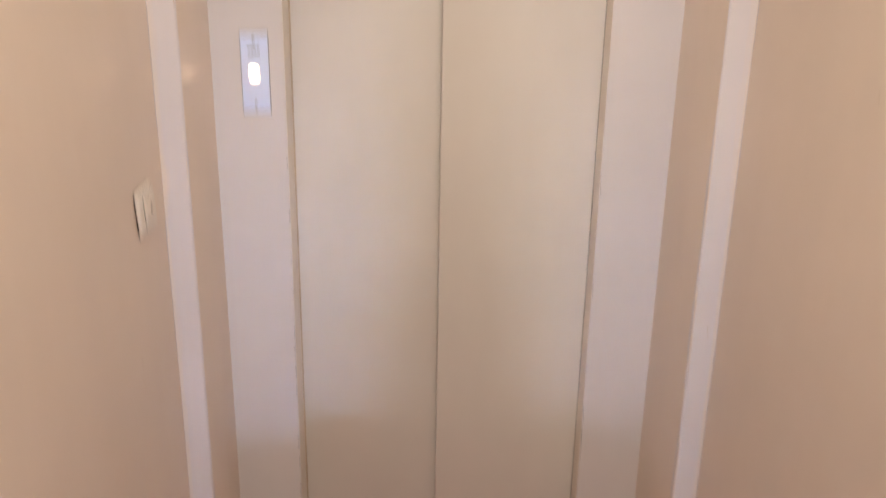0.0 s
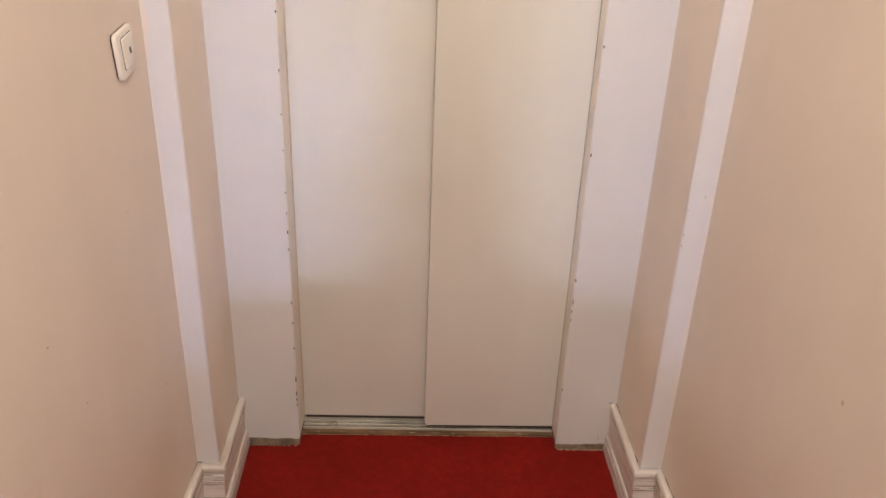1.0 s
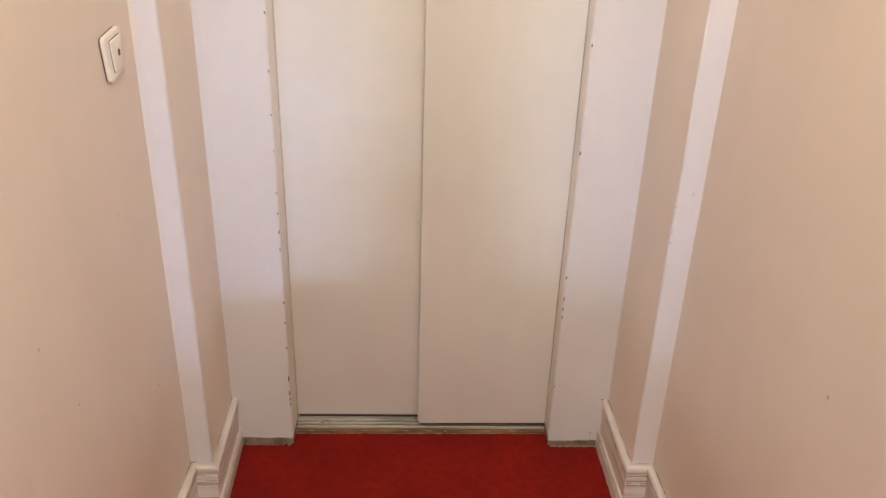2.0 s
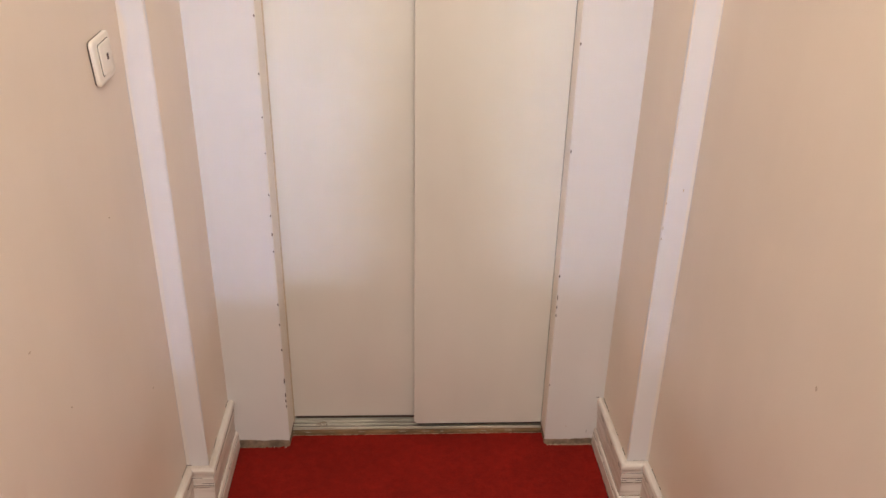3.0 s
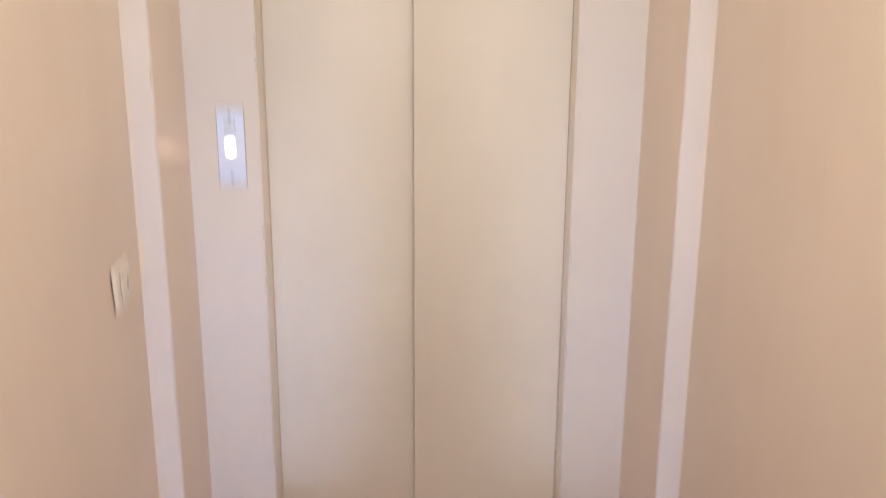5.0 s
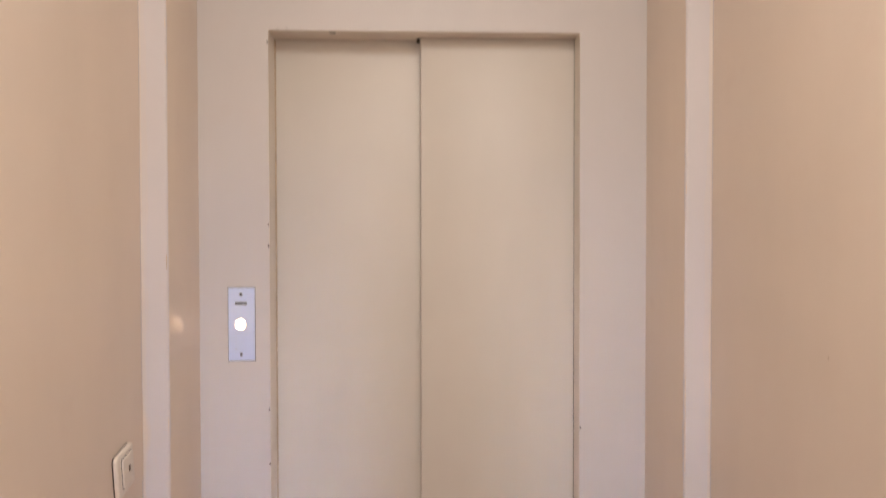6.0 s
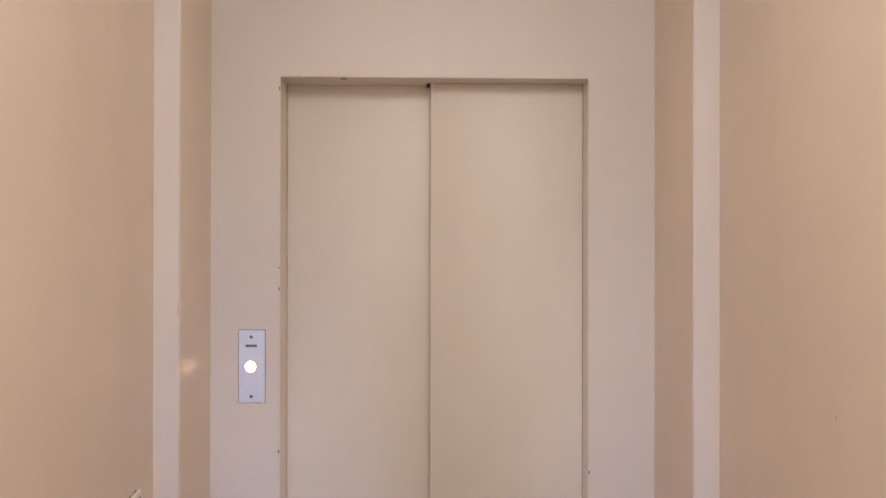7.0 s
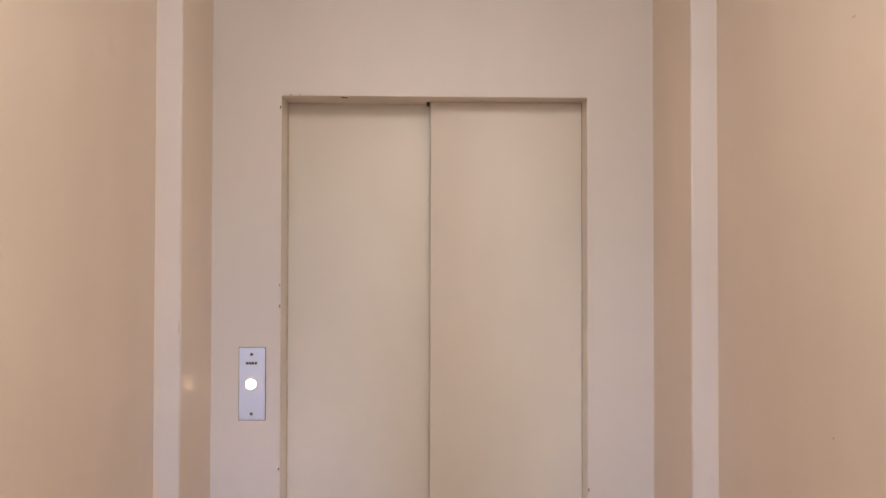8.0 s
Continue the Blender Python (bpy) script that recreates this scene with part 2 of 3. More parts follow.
# returns behind the front sheet, up to the leaves
for x0, x1, y1, z0, z1 in ((-1.2, -HALF, 0.0960, PAINT_FOOT, HEAD), (HALF, 1.2, 0.0645, PAINT_FOOT, HEAD),
                           (-1.2, -0.017, 0.0955, HEAD, HEAD + 0.03), (-0.017, 1.2, 0.0645, HEAD, HEAD + 0.03)):
    bm = bmesh.new()
    box(bm, x0, x1, 0.0502, y1, z0, z1)
    piece("frame_return", bm, M_REVEAL, front)

# ivory lining of the reveals and the soffit
for x0, x1, y1, z0, z1 in ((-HALF, -HALF + 0.0008, 0.0962, PAINT_FOOT, HEAD), (HALF - 0.0008, HALF, 0.0645, PAINT_FOOT, HEAD),
                           (-HALF + 0.0008, -0.0175, 0.0955, HEAD - 0.0008, HEAD), (-0.0175, HALF - 0.0008, 0.062, HEAD - 0.0008, HEAD)):
    bm = bmesh.new()
    box(bm, x0, x1, 0.0042, y1, z0, z1)
    piece("reveal_lining", bm, M_REVEAL, front, "ivory painted reveal")

bm = bmesh.new()
rng = random.Random(8)
for x0, x1 in ((-1.2, -HALF), (HALF, 1.2)):
    outline = ragged(x0, 0.0025, x1, 0.0025, 60, 0.002, rng) + [(x1, T), (x0, T)]
    prism(bm, outline, -0.007, PAINT_FOOT - 0.0005)
piece("bare_foot", bm, M_RAW, front, "bare brownish plaster foot below the paint")
# lower edge of the paint, run unevenly over the foot
for x0, x1, least, most in ((-0.56, -HALF + 0.0005, 0.0005, 0.0035), (HALF - 0.0005, 0.56, 0.0045, 0.0085)):
    bm = bmesh.new()
    n, hang = 46, (least + most) / 2
    lower = []
    for i in range(n + 1):
        hang = min(max(hang + rng.uniform(-0.0013, 0.0013), least), most)
        lower.append((x0 + (x1 - x0) * i / n, PAINT_FOOT - hang))
    rim = lower + [(x1, PAINT_FOOT + 0.006), (x0, PAINT_FOOT + 0.006)]
    fa = [bm.verts.new((u, -0.0006, v)) for u, v in rim]
    fb = [bm.verts.new((u, 0.0035, v)) for u, v in rim]
    bm.faces.new(fa)
    for k in range(len(rim)):
        bm.faces.new((fa[k], fb[k], fb[(k + 1) % len(rim)], fa[(k + 1) % len(rim)]))
    piece("paint_edge", bm, M_WHITE, front, "ragged lower edge of the white paint")


def side_wall(side):
    wall = WALL_L if side < 0 else WALL_R
    step = STEP_L if side < 0 else STEP_R
    cheek = SIDE_L if side < 0 else SIDE_R
    bm = bmesh.new()
    far = wall + side * 0.22
    outline = [(wall, BACK), (wall, STEP_Y), (step, STEP_Y), (cheek, 0.0), (far, 0.0), (far, BACK)]
    prism(bm, outline if side > 0 else outline[::-1], -0.007, CEIL)
    edges = [e for e in bm.edges if all(abs(v.co.y - STEP_Y) < 1e-4 and abs(v.co.x - step) < 1e-4 for v in e.verts)]
    bmesh.ops.bevel(bm, geom=edges, offset=0.004, segments=3, profile=0.5, affect="EDGES")
    name = "wall_left" if side < 0 else "wall_right"
    ob = setting(name, bm, M_CREAM, "cream satin painted side wall with a step before the lift", "wall", True)
    # white stripe painted over the step, with hand-drawn edges
    rng = random.Random(20 + side)
    bm = bmesh.new()
    rows, n = [], 150
    drift_a = drift_b = 0.0
    for i in range(n + 1):
        z = 0.02 + (CEIL - 0.02) * i / n
        drift_a = drift_a * 0.86 + rng.uniform(-0.0006, 0.0006)
        drift_b = drift_b * 0.90 + rng.uniform(-0.0005, 0.0005)
        a, b = step - side * 0.0005 + side * drift_a * 0.6, wall - side * 0.0003
        if side < 0:    # wall colour slopped over the stripe by the switch
            b += 0.009 * math.exp(-((z - 1.232) / 0.040) ** 2)
        wrap = 0.007 + drift_a * 8.0
        bleed = 0.005 + drift_b * 3.0
        rows.append([(step - side * 0.0009 + side * wrap * 0.05, STEP_Y + max(wrap, 0.0012), z), (a, STEP_Y + 0.0028, z), (step + side * 0.003, STEP_Y - 0.0004, z),
                     (b, STEP_Y - 0.0004, z), (b, STEP_Y - 0.0004 - (max(bleed, 0.001) if abs(b - wall) < 0.0005 else 0.0), z)])
    grid = [[bm.verts.new(p) for p in r] for r in rows]
    for r, s in zip(grid, grid[1:]):
        for k in range(len(r) - 1):
            bm.faces.new((r[k], r[k + 1], s[k + 1], s[k]))
    tagged(under(mesh("painted_stripe", bm, M_STRIPE), ob), "white painted corner stripe with uneven hand-brushed edges")
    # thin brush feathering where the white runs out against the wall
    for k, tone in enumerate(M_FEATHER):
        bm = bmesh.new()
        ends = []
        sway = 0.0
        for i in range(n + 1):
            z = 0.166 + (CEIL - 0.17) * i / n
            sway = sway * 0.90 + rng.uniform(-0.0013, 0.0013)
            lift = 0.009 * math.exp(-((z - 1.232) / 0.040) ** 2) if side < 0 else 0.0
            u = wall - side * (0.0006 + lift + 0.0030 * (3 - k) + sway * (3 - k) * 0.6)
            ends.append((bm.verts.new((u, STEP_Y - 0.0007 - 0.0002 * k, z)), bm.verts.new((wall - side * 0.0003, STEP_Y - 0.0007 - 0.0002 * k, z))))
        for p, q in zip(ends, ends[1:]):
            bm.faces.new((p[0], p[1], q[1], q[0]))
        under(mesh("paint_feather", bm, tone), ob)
    return ob


wall_left, wall_right = side_wall(-1), side_wall(1)

# unseen plain walls and lower floor, added to close the space and shape light
for name, x0, x1, y0, y1, z0, z1 in (
        ("wall_unseen_left", -2.0, -1.9, FAR, BACK, -1.8, CEIL), ("wall_unseen_right", 1.9, 2.0, FAR, BACK, -1.8, CEIL),
        ("wall_unseen_return_left", -1.9, WALL_L - 0.22, BACK, BACK + 0.1, -0.007, CEIL), ("wall_unseen_return_right", WALL_R + 0.22, 1.9, BACK, BACK + 0.1, -0.007, CEIL),
        ("wall_unseen_end", -2.0, 2.0, FAR - 0.1, FAR, -1.8, CEIL)):
    bm = bmesh.new()
    box(bm, x0, x1, y0, y1, z0, z1)
    setting(name, bm, M_CREAM, "plain cream painted wall added out of view", "wall")
bm = bmesh.new()
box(bm, -2.0, 2.0, FAR - 0.1, BACK, -1.9, -1.8)
setting("floor_unseen", bm, M_RAW, "plain lower floor added out of view", "floor")
bm = bmesh.new()
box(bm, -2.0, 2.0, FAR - 0.1, 0.3, CEIL, CEIL + 0.1)
setting("ceiling", bm, M_CEIL, "plain white painted ceiling over the landing", "ceiling")
bm = bmesh.new()
box(bm, -1.2, 1.2, 0.24, 0.28, -0.007, CEIL)
setting("wall_shaft", bm, M_DARK, "dark lift shaft behind the doors", "wall")

# ---- baseboards ----
PROFILE = ((0.0012, 0.163), (0.010, 0.1648), (0.0150, 0.1630), (0.0180, 0.1585), (0.0186, 0.1510), (0.0170, 0.1462), (0.0130, 0.1442),
           (0.0130, 0.1330), (0.0142, 0.1320), (0.0142, 0.1170), (0.0122, 0.1160), (0.0122, 0.1145), (0.0138, 0.1135), (0.0138, 0.1100),
           (0.0118, 0.1090), (0.0118, 0.1075), (0.0134, 0.1065), (0.0134, 0.1030), (0.0112, 0.1018), (0.0112, 0.0560), (0.0140, 0.0556),
           (0.0165, 0.0540), (0.0185, 0.0500), (0.0190, 0.0450), (0.0178, 0.0425), (0.0178, 0.0405), (0.0200, 0.0385), (0.0205, 0.0), (0.0012, 0.0))


def baseboard(side):
    wall = WALL_L if side < 0 else WALL_R
    step = STEP_L if side < 0 else STEP_R
    cheek = SIDE_L if side < 0 else SIDE_R
    line = [Vector((wall, BACK)), Vector((wall, STEP_Y)), Vector((step, STEP_Y)), Vector((cheek, 0.0))]
    normals = []
    for a, b in zip(line, line[1:]):
        d = (b - a).normalized()
        normals.append(Vector((d.y, -d.x)) if side < 0 else Vector((-d.y, d.x)))
    thing = base("baseboard_left" if side < 0 else "baseboard_right", wall, STEP_Y, 0.0,
                 "ivory painted moulded wooden baseboard with cracked mitres", "baseboard")
    thing["kind"] = "structure"
    for i, (a, b) in enumerate(zip(line, line[1:])):
        d = (b - a).normalized()

        def corner(p, j, off):
            """The mitred place of the offset line at a corner; j is the neighbouring run."""
            n = normals[i]
            if not 0 <= j < 3:
                return p + n * off
            m = normals[j]
            s = (n + m)
            return p + s * (off / (1 + n.dot(m)))
        bm = bmesh.new()
        gap = 0.0003
        ends = []
        for p, j, shift in ((a, i - 1, gap), (b, i + 1, -gap)):
            ends.append([bm.verts.new((*(corner(p, j, off) + d * shift), z)) for off, z in PROFILE])
        n = len(PROFILE)
        for k in range(n):
            bm.faces.new((ends[0][k], ends[0][(k + 1) % n], ends[1][(k + 1) % n], ends[1][k]))
        bm.faces.new(ends[0])
        bm.faces.new(list(reversed(ends[1])))
        piece("board", bm, M_BASE, thing, smooth=False)
        # open joints: along the wall, in the grooves and at the foot
        rng = random.Random(50 + i + 5 * side)
        bm, dirt = bmesh.new(), bmesh.new()
        length = (b - a).length
        for off, z, thick, fill in ((0.0113, 0.0580, 0.0016, 0.8), (0.0113, 0.1000, 0.0015, 0.5),
                                    (0.0006, 0.1641, 0.0005, 0.42), (0.0131, 0.1440, 0.0008, 0.5), (0.0132, 0.1326, 0.0007, 0.6), (0.0124, 0.1152, 0.0010, 0.7),
                                    (0.0120, 0.1082, 0.0010, 0.7), (0.0114, 0.1016, 0.0009, 0.5), (0.0114, 0.0562, 0.0008, 0.85), (0.0180, 0.0415, 0.0007, 0.7), (0.0207, 0.0010, 0.0011, 0.8)):
            s = 0.0
            run = min(length, 1.4)
            while s < run:
                step_len = rng.uniform(0.006, 0.05)
                e = min(s + step_len, run)
                if rng.random() < fill:
                    h = thick * rng.uniform(0.5, 1.6)
                    ring = []
                    for q in (s, e):
                        # measured back from the run's end nearest the lift
                        pa = corner(a, i - 1, off)
                        pb = corner(b, i + 1, off)
                        c = pb + (pa - pb).normalized() * min(q, (pa - pb).length)
                        nn = normals[i] * (0.0005 if z < 0.16 else h * 0.8)
                        ring.append([Vector((*(c + nn * u), z + v * h)) for u, v in ((-1, -1), (1, -1), (1, 1), (-1, 1))])
                    to = dirt if thick > 0.0014 else bm
                    va, vb = ([to.verts.new(p) for p in r] for r in ring)
                    if (ring[0][0] - ring[1][0]).length > 0.0005:
                        for k in range(4):
                            to.faces.new((va[k], va[(k + 1) % 4], vb[(k + 1) % 4], vb[k]))
                        to.faces.new(va)
                        to.faces.new(vb)
                s = e + 0.0005
        crack = piece("open_joint", bm, M_CRACK_SHADE, thing, "dark cracked paint joint")
        crack["kind"] = "stuff"
        grime = piece("grime", dirt, M_GRIME, thing, "brown dirt along the mouldings")
        grime["kind"] = "stuff"
    return thing


baseboard(-1)
baseboard(1)

# ---- lift door ----
door = base("lift_door", 0.0, 0.08, 0.0, "closed two-leaf sliding lift door in off-white enamel", "lift door")


def leaf(x0, x1, y, z0, label, corner=0.0):
    """A sheet-metal leaf with softly rolled edges; corner rounds its lower end towards x0."""
    outline = [(x0 + corner * (1 - math.cos(radians(a))), z0 + corner * (1 - math.sin(radians(a)))) for a in range(0, 91, 15)] if corner else [(x0, z0)]
    outline += [(x1, z0), (x1, HEAD + 0.02), (x0, HEAD + 0.02)]
    bm = bmesh.new()
    fa = [bm.verts.new((u, y, v)) for u, v in outline]
    fb = [bm.verts.new((u, y + 0.024, v)) for u, v in outline]
    face = bm.faces.new(fa)
    bm.faces.new(list(reversed(fb)))
    for k in range(len(outline)):
        bm.faces.new((fa[k], fb[k], fb[(k + 1) % len(fa)], fa[(k + 1) % len(fa)]))
    bmesh.ops.bevel(bm, geom=list(face.edges), offset=0.0035, segments=3, profile=0.5, affect="EDGES")
    return piece("door_leaf", bm, M_DOOR, door, label, True)


LEAF_REAR, LEAF_FRONT = 0.0965, 0.0670
leaf(-HALF - 0.02, 0.03, LEAF_REAR, 0.0335, "rear leaf running behind the other")
leaf(-0.0115, HALF + 0.02, LEAF_FRONT, 0.0262, "front leaf overlapping the rear one", 0.008)

bm = bmesh.new()
box(bm, -HALF + 0.0010, -HALF + 0.0030, 0.084, LEAF_REAR - 0.0002, 0.022, HEAD - 0.002, 0.0008, 2)
piece("jamb_seal", bm, M_GASKET, door, "tan seal strip beside the rear leaf")
# dark strips put in as the shade of the gaps under the leaves
for x0, x1, y, z0 in ((-0.0035, HALF - 0.002, LEAF_FRONT + 0.005, 0.0180), (-HALF + 0.006, 0.0, LEAF_REAR + 0.004, 0.0240)):
    bm = bmesh.new()
    box(bm, x0, x1, y, y + 0.018, z0, z0 + 0.0097)
    piece("leaf_gap_shade", bm, M_CHIP_SHADE, door, "dark strip painted in as the shade under the leaf")
# solid dark block as the shade in the notch above the front leaf
bm = bmesh.new()
box(bm, -0.0205, -0.0130, LEAF_FRONT + 0.001, LEAF_REAR - 0.0005, HEAD - 0.0065, HEAD - 0.0012)
piece("corner_gap_shade", bm, M_CHIP_SHADE, door, "dark block painted in as the shade over the leaf edge")
# thin dark strip laid in as the shade of the gap beside the leaf
bm = bmesh.new()
box(bm, HALF - 0.0017, HALF - 0.0009, LEAF_FRONT - 0.0010, LEAF_FRONT + 0.002, 0.028, HEAD - 0.003)
piece("side_gap_shade", bm, M_CRACK_SHADE, door, "dark strip painted in as the shade between leaf and jamb")
sill = base("door_sill", 0.0, 0.05, 0.0, "worn aluminium lift sill with two running grooves", "door sill")
bm = bmesh.new()
rng = random.Random(31)
prism(bm, ragged(-HALF + 0.001, 0.051, HALF - 0.001, 0.053, 60, 0.0012, rng) + [(HALF - 0.001, 0.16), (-HALF + 0.001, 0.16)], -0.007, 0.0085)
piece("sill_plinth", bm, M_PLINTH, sill, "brown worn front edge")
for y0, y1, z1 in ((0.0635, 0.0690, 0.0158), (0.0785, 0.0836, 0.0168), (0.0935, 0.0985, 0.0176), (0.1040, 0.1200, 0.0200)):
    bm = bmesh.new()
    box(bm, -HALF + 0.001, HALF - 0.001, y0, y1, 0.0085, z1, 0.0010, 2)
    piece("rail", bm, M_SILL, sill)
# groove floors, much darker than the rails
for y0, y1 in ((0.0690, 0.0785), (0.0836, 0.0935), (0.0985, 0.1040)):
    bm = bmesh.new()
    box(bm, -HALF + 0.001, HALF - 0.001, y0, y1, 0.0080, 0.0096)
    piece("groove", bm, M_GROOVE, sill, "dark groove floor")
bm = bmesh.new()
for _ in range(44):
    x, y = rng.gauss(-0.292, 0.008), rng.uniform(0.068, 0.093)
    r = rng.uniform(0.0008, 0.0026)
    bmesh.ops.create_icosphere(bm, subdivisions=1, radius=r, matrix=Matrix.Translation((x, y, 0.0166)) @ Matrix.Diagonal((rng.uniform(0.8, 2.2), 1.2, 0.6, 1.0)))
piece("paint_spill", bm, M_SPILL, sill, "dried lump of white paint")

# pale paint and dirt left in flakes along the front rail and the sill's brown edge
bm = bmesh.new()
for y, z, share, longest in ((0.0632, 0.0140, 0.30, 0.040), (0.0575, 0.0090, 0.10, 0.022), (0.0520, 0.0086, 0.30, 0.030)):
    x = -HALF + 0.002
    while x < HALF - 0.045:
        w = rng.uniform(0.004, longest)
        if rng.random() < share:
            d = rng.uniform(0.0004, 0.0014)
            ring = [(x, y), (x + w * 0.3, y - d), (x + w * 0.7, y - d * rng.uniform(0.4, 1.2)), (x + w, y), (x + w * 0.5, y + d * 0.7)]
            fa = [bm.verts.new((u, v, z + 0.0008)) for u, v in ring]
            fb = [bm.verts.new((u, v, z - 0.0006)) for u, v in ring]
            bm.faces.new(fa)
            for k in range(5):
                bm.faces.new((fa[k], fb[k], fb[(k + 1) % 5], fa[(k + 1) % 5]))
        x += w
piece("paint_edge", bm, M_SPILL, sill, "ragged pale paint flakes")

# ---- call button ----
PX, PZ = -0.441, 1.426
panel = base("call_button_panel", PX, 0.0, 1.339, "brushed aluminium lift call panel with a lit round button", "call button")
bm = bmesh.new()
box(bm, -0.472, -0.4095, -0.0028, 0.001, 1.339, 1.5135, 0.0008, 2)
piece("plate", bm, M_PLATE, panel)
# dark backing a little larger than the plate, drawn as its shadow line
bm = bmesh.new()
box(bm, -0.4733, -0.4082, -0.0006, 0.001, 1.3378, 1.5148)
piece("shadow_gap", bm, M_STEEL_SHADE, panel, "thin dark rim painted as the shadow line round the plate")
bm = bmesh.new()
disc(bm, (PX - 0.002, -0.0024, PZ), 1, 0.0134, 0.0016, 40, 0.0005)
button = piece("button_ring", bm, M_STEEL_SHADE, panel, "slim steel ring", True)
bm = bmesh.new()
disc(bm, (PX - 0.002, -0.0030, PZ), 1, 0.0124, 0.0030, 40, 0.0010)
piece("button", bm, M_GLOW, button, "glowing white button lens", True)
for z in (1.4970, 1.3540):
    bm = bmesh.new()
    disc(bm, (PX - 0.001, -0.0024, z), 1, 0.0038, 0.0014, 20, 0.0006)
    screw = piece("screw", bm, M_STEEL_SHADE, panel, "dull countersunk screw", True)
    bm = bmesh.new()
    box(bm, PX - 0.0040, PX + 0.0020, -0.0041, -0.0036, z - 0.0005, z + 0.0005)
    piece("slot", bm, M_INK, screw)
for i in range(4):
    bm = bmesh.new()
    x = -0.4555 + i * 0.0070
    box(bm, x, x + (0.0062 if i != 2 else 0.0056), -0.0032, -0.0026, 1.4731, 1.4789)
    piece("mark", bm, M_INK, panel, "small black printed bar")

chip_at = bmesh.new()
bmesh.ops.create_icosphere(chip_at, subdivisions=1, radius=0.0011, matrix=Matrix.Translation((-0.4525, -0.0029, 1.3685)) @ Matrix.Diagonal((1, 0.3, 1, 1)))
piece("speck", chip_at, M_SCUFF, panel, "small dark speck")

# ---- light switch ----
switch = base("light_switch", WALL_L, -0.388, 1.156, "ivory plastic rocker light switch with a dark indicator window", "light switch")


SKEW = radians(8)      # the switch hangs askew


def askew(p):
    dy, dz = p[1] + 0.356, p[2] - 1.146
    return (p[0], -0.391 + dy * math.cos(SKEW) - dz * math.sin(SKEW), 1.1985 + dy * math.sin(SKEW) + dz * math.cos(SKEW))


def rounded(y0, y1, z0, z1, r, inset, x, n=6):
    out = []
    for cy, cz, a0 in ((y1 - r, z1 - r, 0), (y0 + r, z1 - r, 90), (y0 + r, z0 + r, 180), (y1 - r, z0 + r, 270)):
        for k in range(n + 1):
            a = radians(a0 + 90 * k / n)
            out.append(askew((x, cy + (r - inset) * math.cos(a), cz + (r - inset) * math.sin(a))))
    return out


def stack(name, layers, material, label="", parent=None):
    """A shell through rounded outlines, closed at its front."""
    bm = bmesh.new()
    rings = [[bm.verts.new(p) for p in ring] for ring in layers]
    for a, b in zip(rings, rings[1:]):
        n = len(a)
        for k in range(n):
            bm.faces.new((a[k], a[(k + 1) % n], b[(k + 1) % n], b[k]))
    bm.faces.new(rings[-1])
    bm.faces.new(list(reversed(rings[0])))
    return piece(name, bm, material, parent or switch, label, True)


Y0, Y1, Z0, Z1 = -0.3990, -0.3140, 1.1045, 1.1870
# dark-coloured rim gives the shadow line where the frame stands off the wall
stack("frame_rim_shade", [rounded(Y0 + 0.001, Y1 - 0.001, Z0 + 0.001, Z1 - 0.001, 0.010, 0, x) for x in (WALL_L - 0.001, WALL_L + 0.0034)], M_CHIP_SHADE, "dark rim painted as the shade behind the frame")
stack("frame", [rounded(Y0, Y1, Z0, Z1, 0.010, i, WALL_L + x) for x, i in ((0.0032, 0), (0.0066, 0), (0.0084, 0.0006), (0.0096, 0.0022), (0.0102, 0.0048))], M_SWITCH)
stack("rocker_gap", [rounded(-0.3798, -0.3252, 1.1182, 1.1763, 0.005, 0, WALL_L + x) for x in (0.0085, 0.0106)], M_GROOVE, "dark joint round the rocker")
rocker = stack("rocker", [rounded(-0.3780, -0.3265, 1.1197, 1.1748, 0.004, i, WALL_L + x) for x, i in ((0.0090, 0), (0.0120, 0), (0.0132, 0.0006), (0.0138, 0.0020))], M_SWITCH)
stack("indicator_window", [rounded(-0.3535, -0.3455, 1.1420, 1.1535, 0.001, i, WALL_L + x) for x, i in ((0.0130, 0), (0.0142, 0), (0.0144, 0.0004))], M_LAMPLET, "small dark red window", rocker)

# ---- wear ----
rng = random.Random(77)


def chip(parent, x, y, z, w, h, material=M_CHIP_SHADE, name="paint_chip", face="y"):
    """A thin uneven flake mark on a painted face or edge."""
    bm = bmesh.new()
    ring = []
    for k in range(7):
        a = 2 * math.pi * k / 7
        u, v = w * math.cos(a) * rng.uniform(0.6, 1.2), h * math.sin(a) * rng.uniform(0.7, 1.2)
        ring.append((x + u, y, z + v) if face == "y" else (x, y + u, z + v))
    d = Vector((0, -0.0004, 0)) if face == "y" else Vector((-math.copysign(0.0004, x), 0, 0))
    back = [bm.verts.new(Vector(p) - d * 2) for p in ring]
    frontv = [bm.verts.new(Vector(p) + d) for p in ring]
    bm.faces.new(frontv)
    bm.faces.new(list(reversed(back)))
    for k in range(7):
        bm.faces.new((back[k], back[(k + 1) % 7], frontv[(k + 1) % 7], frontv[k]))
    piece(name, bm, material, parent)


for z, h in ((2.097, .004), (1.664, .003), (1.613, .004), (1.221, .004), (1.089, .004), (.985, .002), (.895, .002), (.786, .003),
             (.731, .003), (.679, .005), (.63, .003), (.473, .005), (.411, .004), (.33, .004), (.228, .010), (.180, .008), (.160, .006), (.142, .005)):
    chip(front, -HALF - 0.0012, -0.0001, z, 0.0017, h * 1.05)
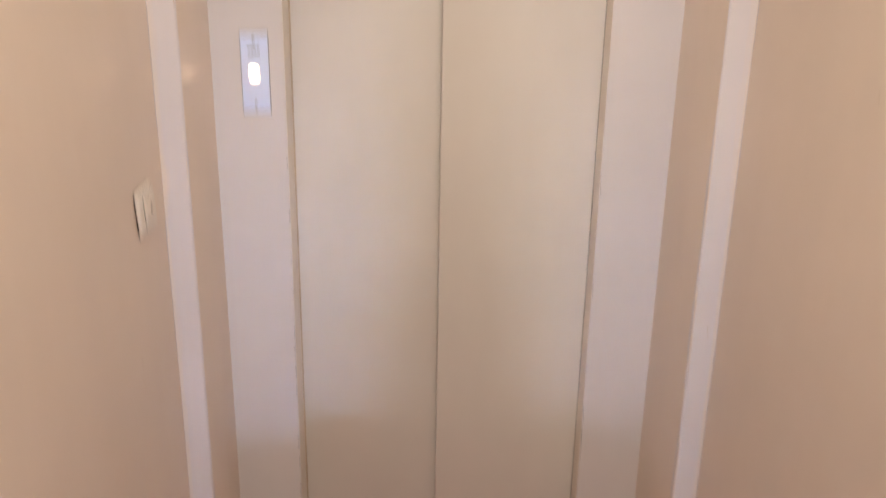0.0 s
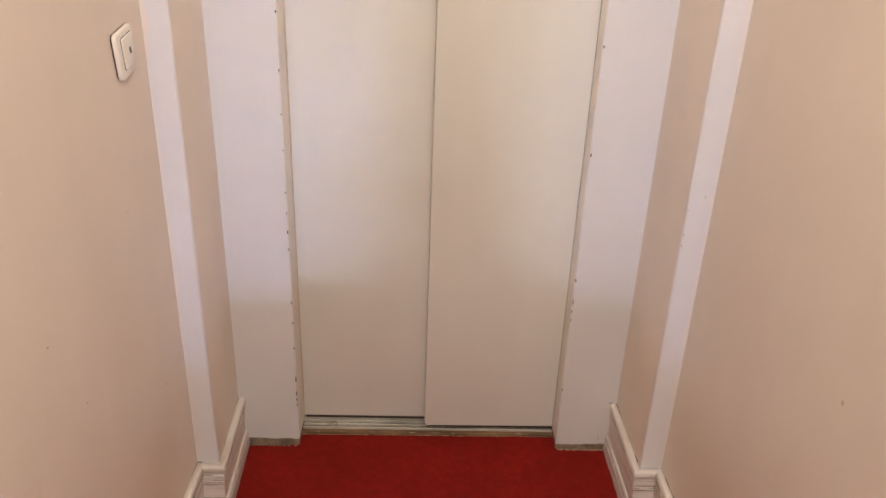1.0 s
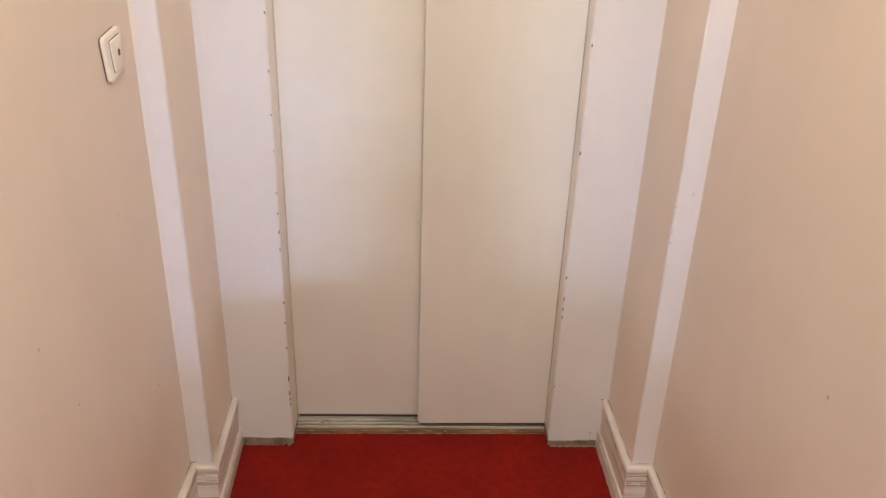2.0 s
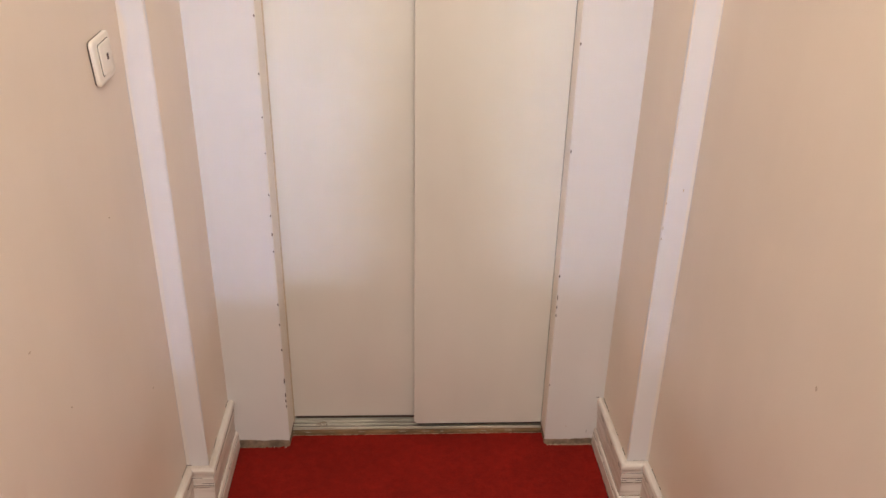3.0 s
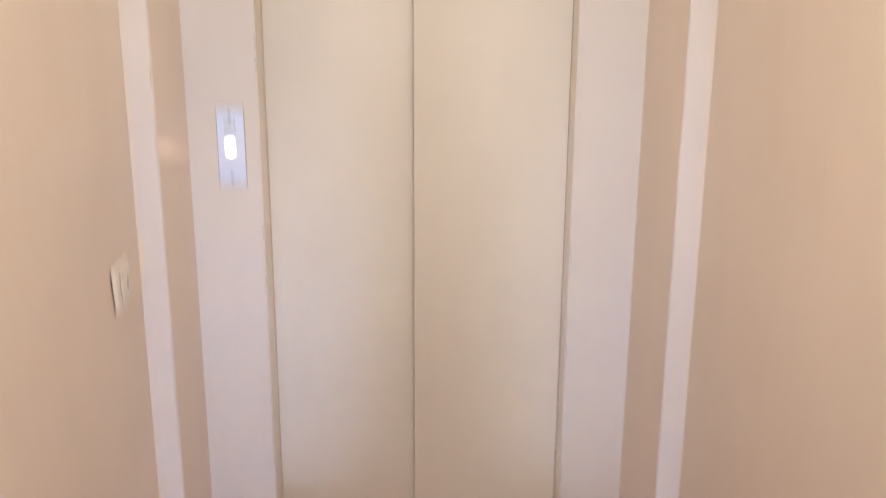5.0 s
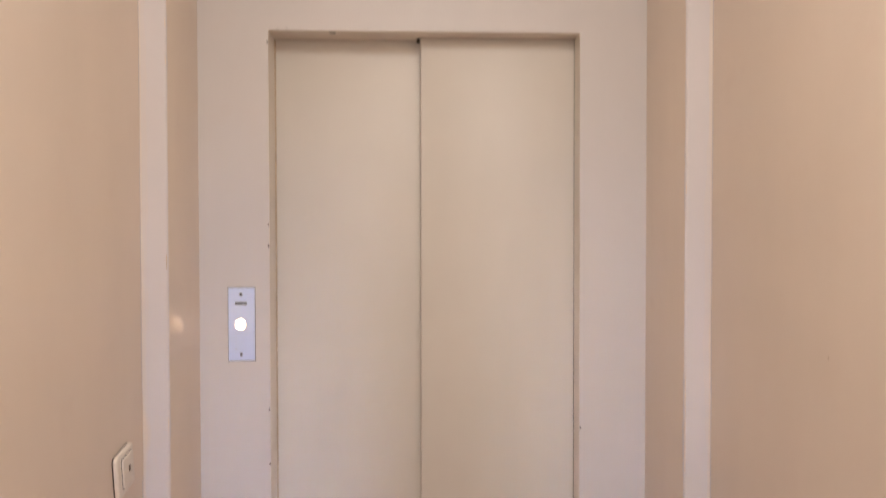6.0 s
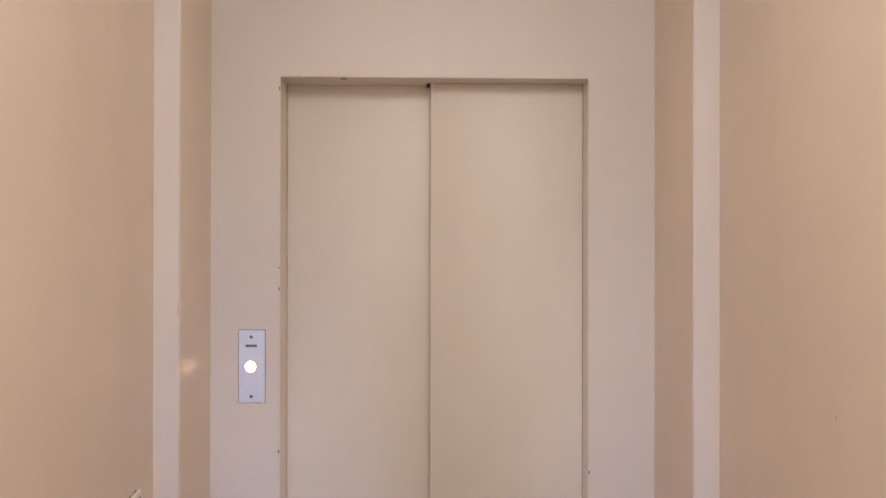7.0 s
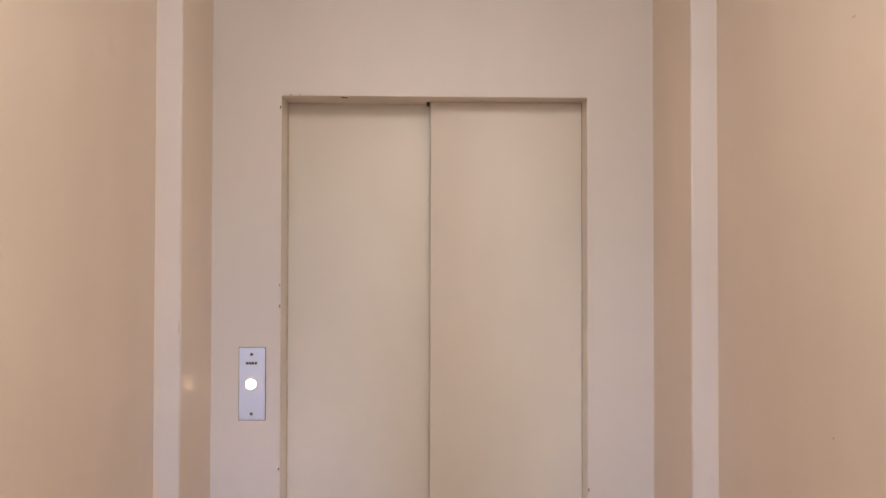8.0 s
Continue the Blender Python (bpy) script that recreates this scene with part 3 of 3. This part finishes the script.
for z, h in ((1.166, .004), (.904, .006), (.558, .006), (.493, .009), (.463, .005), (.437, .006), (.209, .004)):
    chip(front, HALF + 0.0012, -0.0001, z, 0.0016, h)
for x, w in ((-0.352, .003), (-0.33, .002)):
    chip(front, x, -0.0001, HEAD + 0.0012, w, 0.0012)
for z, h in ((.873, .003), (.814, .005), (.788, .003)):
    chip(wall_right, STEP_R + 0.002, STEP_Y - 0.0006, z, 0.0012, h, M_SCUFF)
chip(wall_right, 0.571, STEP_Y - 0.0006, 0.903, 0.0016, 0.004, M_SCUFF)
chip(wall_left, STEP_L - 0.002, STEP_Y - 0.0006, 1.585, 0.0010, 0.016, M_SCUFF, "paint_crack")
for y, z, w, h in ((-.829, .852, .004, .002), (-.400, .488, .003, .003), (-.747, .693, .002, .002), (-.470, .919, .002, .002)):
    chip(wall_left, WALL_L + 0.0002, y, z, w, h, M_SCUFF, "scuff", "x")
for y, z, w, h in ((-.877, .812, .0025, .0048), (-.785, 2.075, .005, .0015), (-.722, 1.455, .002, .002)):
    chip(wall_right, WALL_R - 0.0002, y, z, w, h, M_SCUFF, "scuff", "x")
chip(front, 0.497, -0.0003, 0.045, 0.0009, 0.006)
chip(front, 0.435, -0.0003, 0.064, 0.0016, 0.0018, M_SCUFF, "scuff")
chip(front, 0.520, -0.0003, 0.166, 0.006, 0.0012)
# screw hole in the soffit of the opening
bm = bmesh.new()
box(bm, -0.2315, -0.2165, 0.0175, 0.0265, HEAD - 0.0016, HEAD + 0.002, 0.0005, 1)
piece("screw_hole", bm, M_INK, front, "small dark hole")

# ---- ceiling lamp ----
lamp = base("ceiling_lamp", 0.05, LAMP_Y, CEIL, "round warm opal glass ceiling lamp", "ceiling lamp")
bm = bmesh.new()
bmesh.ops.create_cone(bm, cap_ends=True, segments=48, radius1=0.37, radius2=0.38, depth=0.05, matrix=Matrix.Translation((0.05, LAMP_Y, CEIL - 0.045)))
bmesh.ops.bevel(bm, geom=[e for e in bm.edges if all(v.co.z < CEIL - 0.06 for v in e.verts)], offset=0.015, segments=3, profile=0.5, affect="EDGES")
piece("lamp_shade", bm, M_SHADE, lamp, "opal glass shade", True)
bm = bmesh.new()
bmesh.ops.create_cone(bm, cap_ends=True, segments=48, radius1=0.385, radius2=0.385, depth=0.02, matrix=Matrix.Translation((0.05, LAMP_Y, CEIL - 0.01)))
piece("lamp_rim", bm, M_CEIL, lamp, "white metal rim", True)
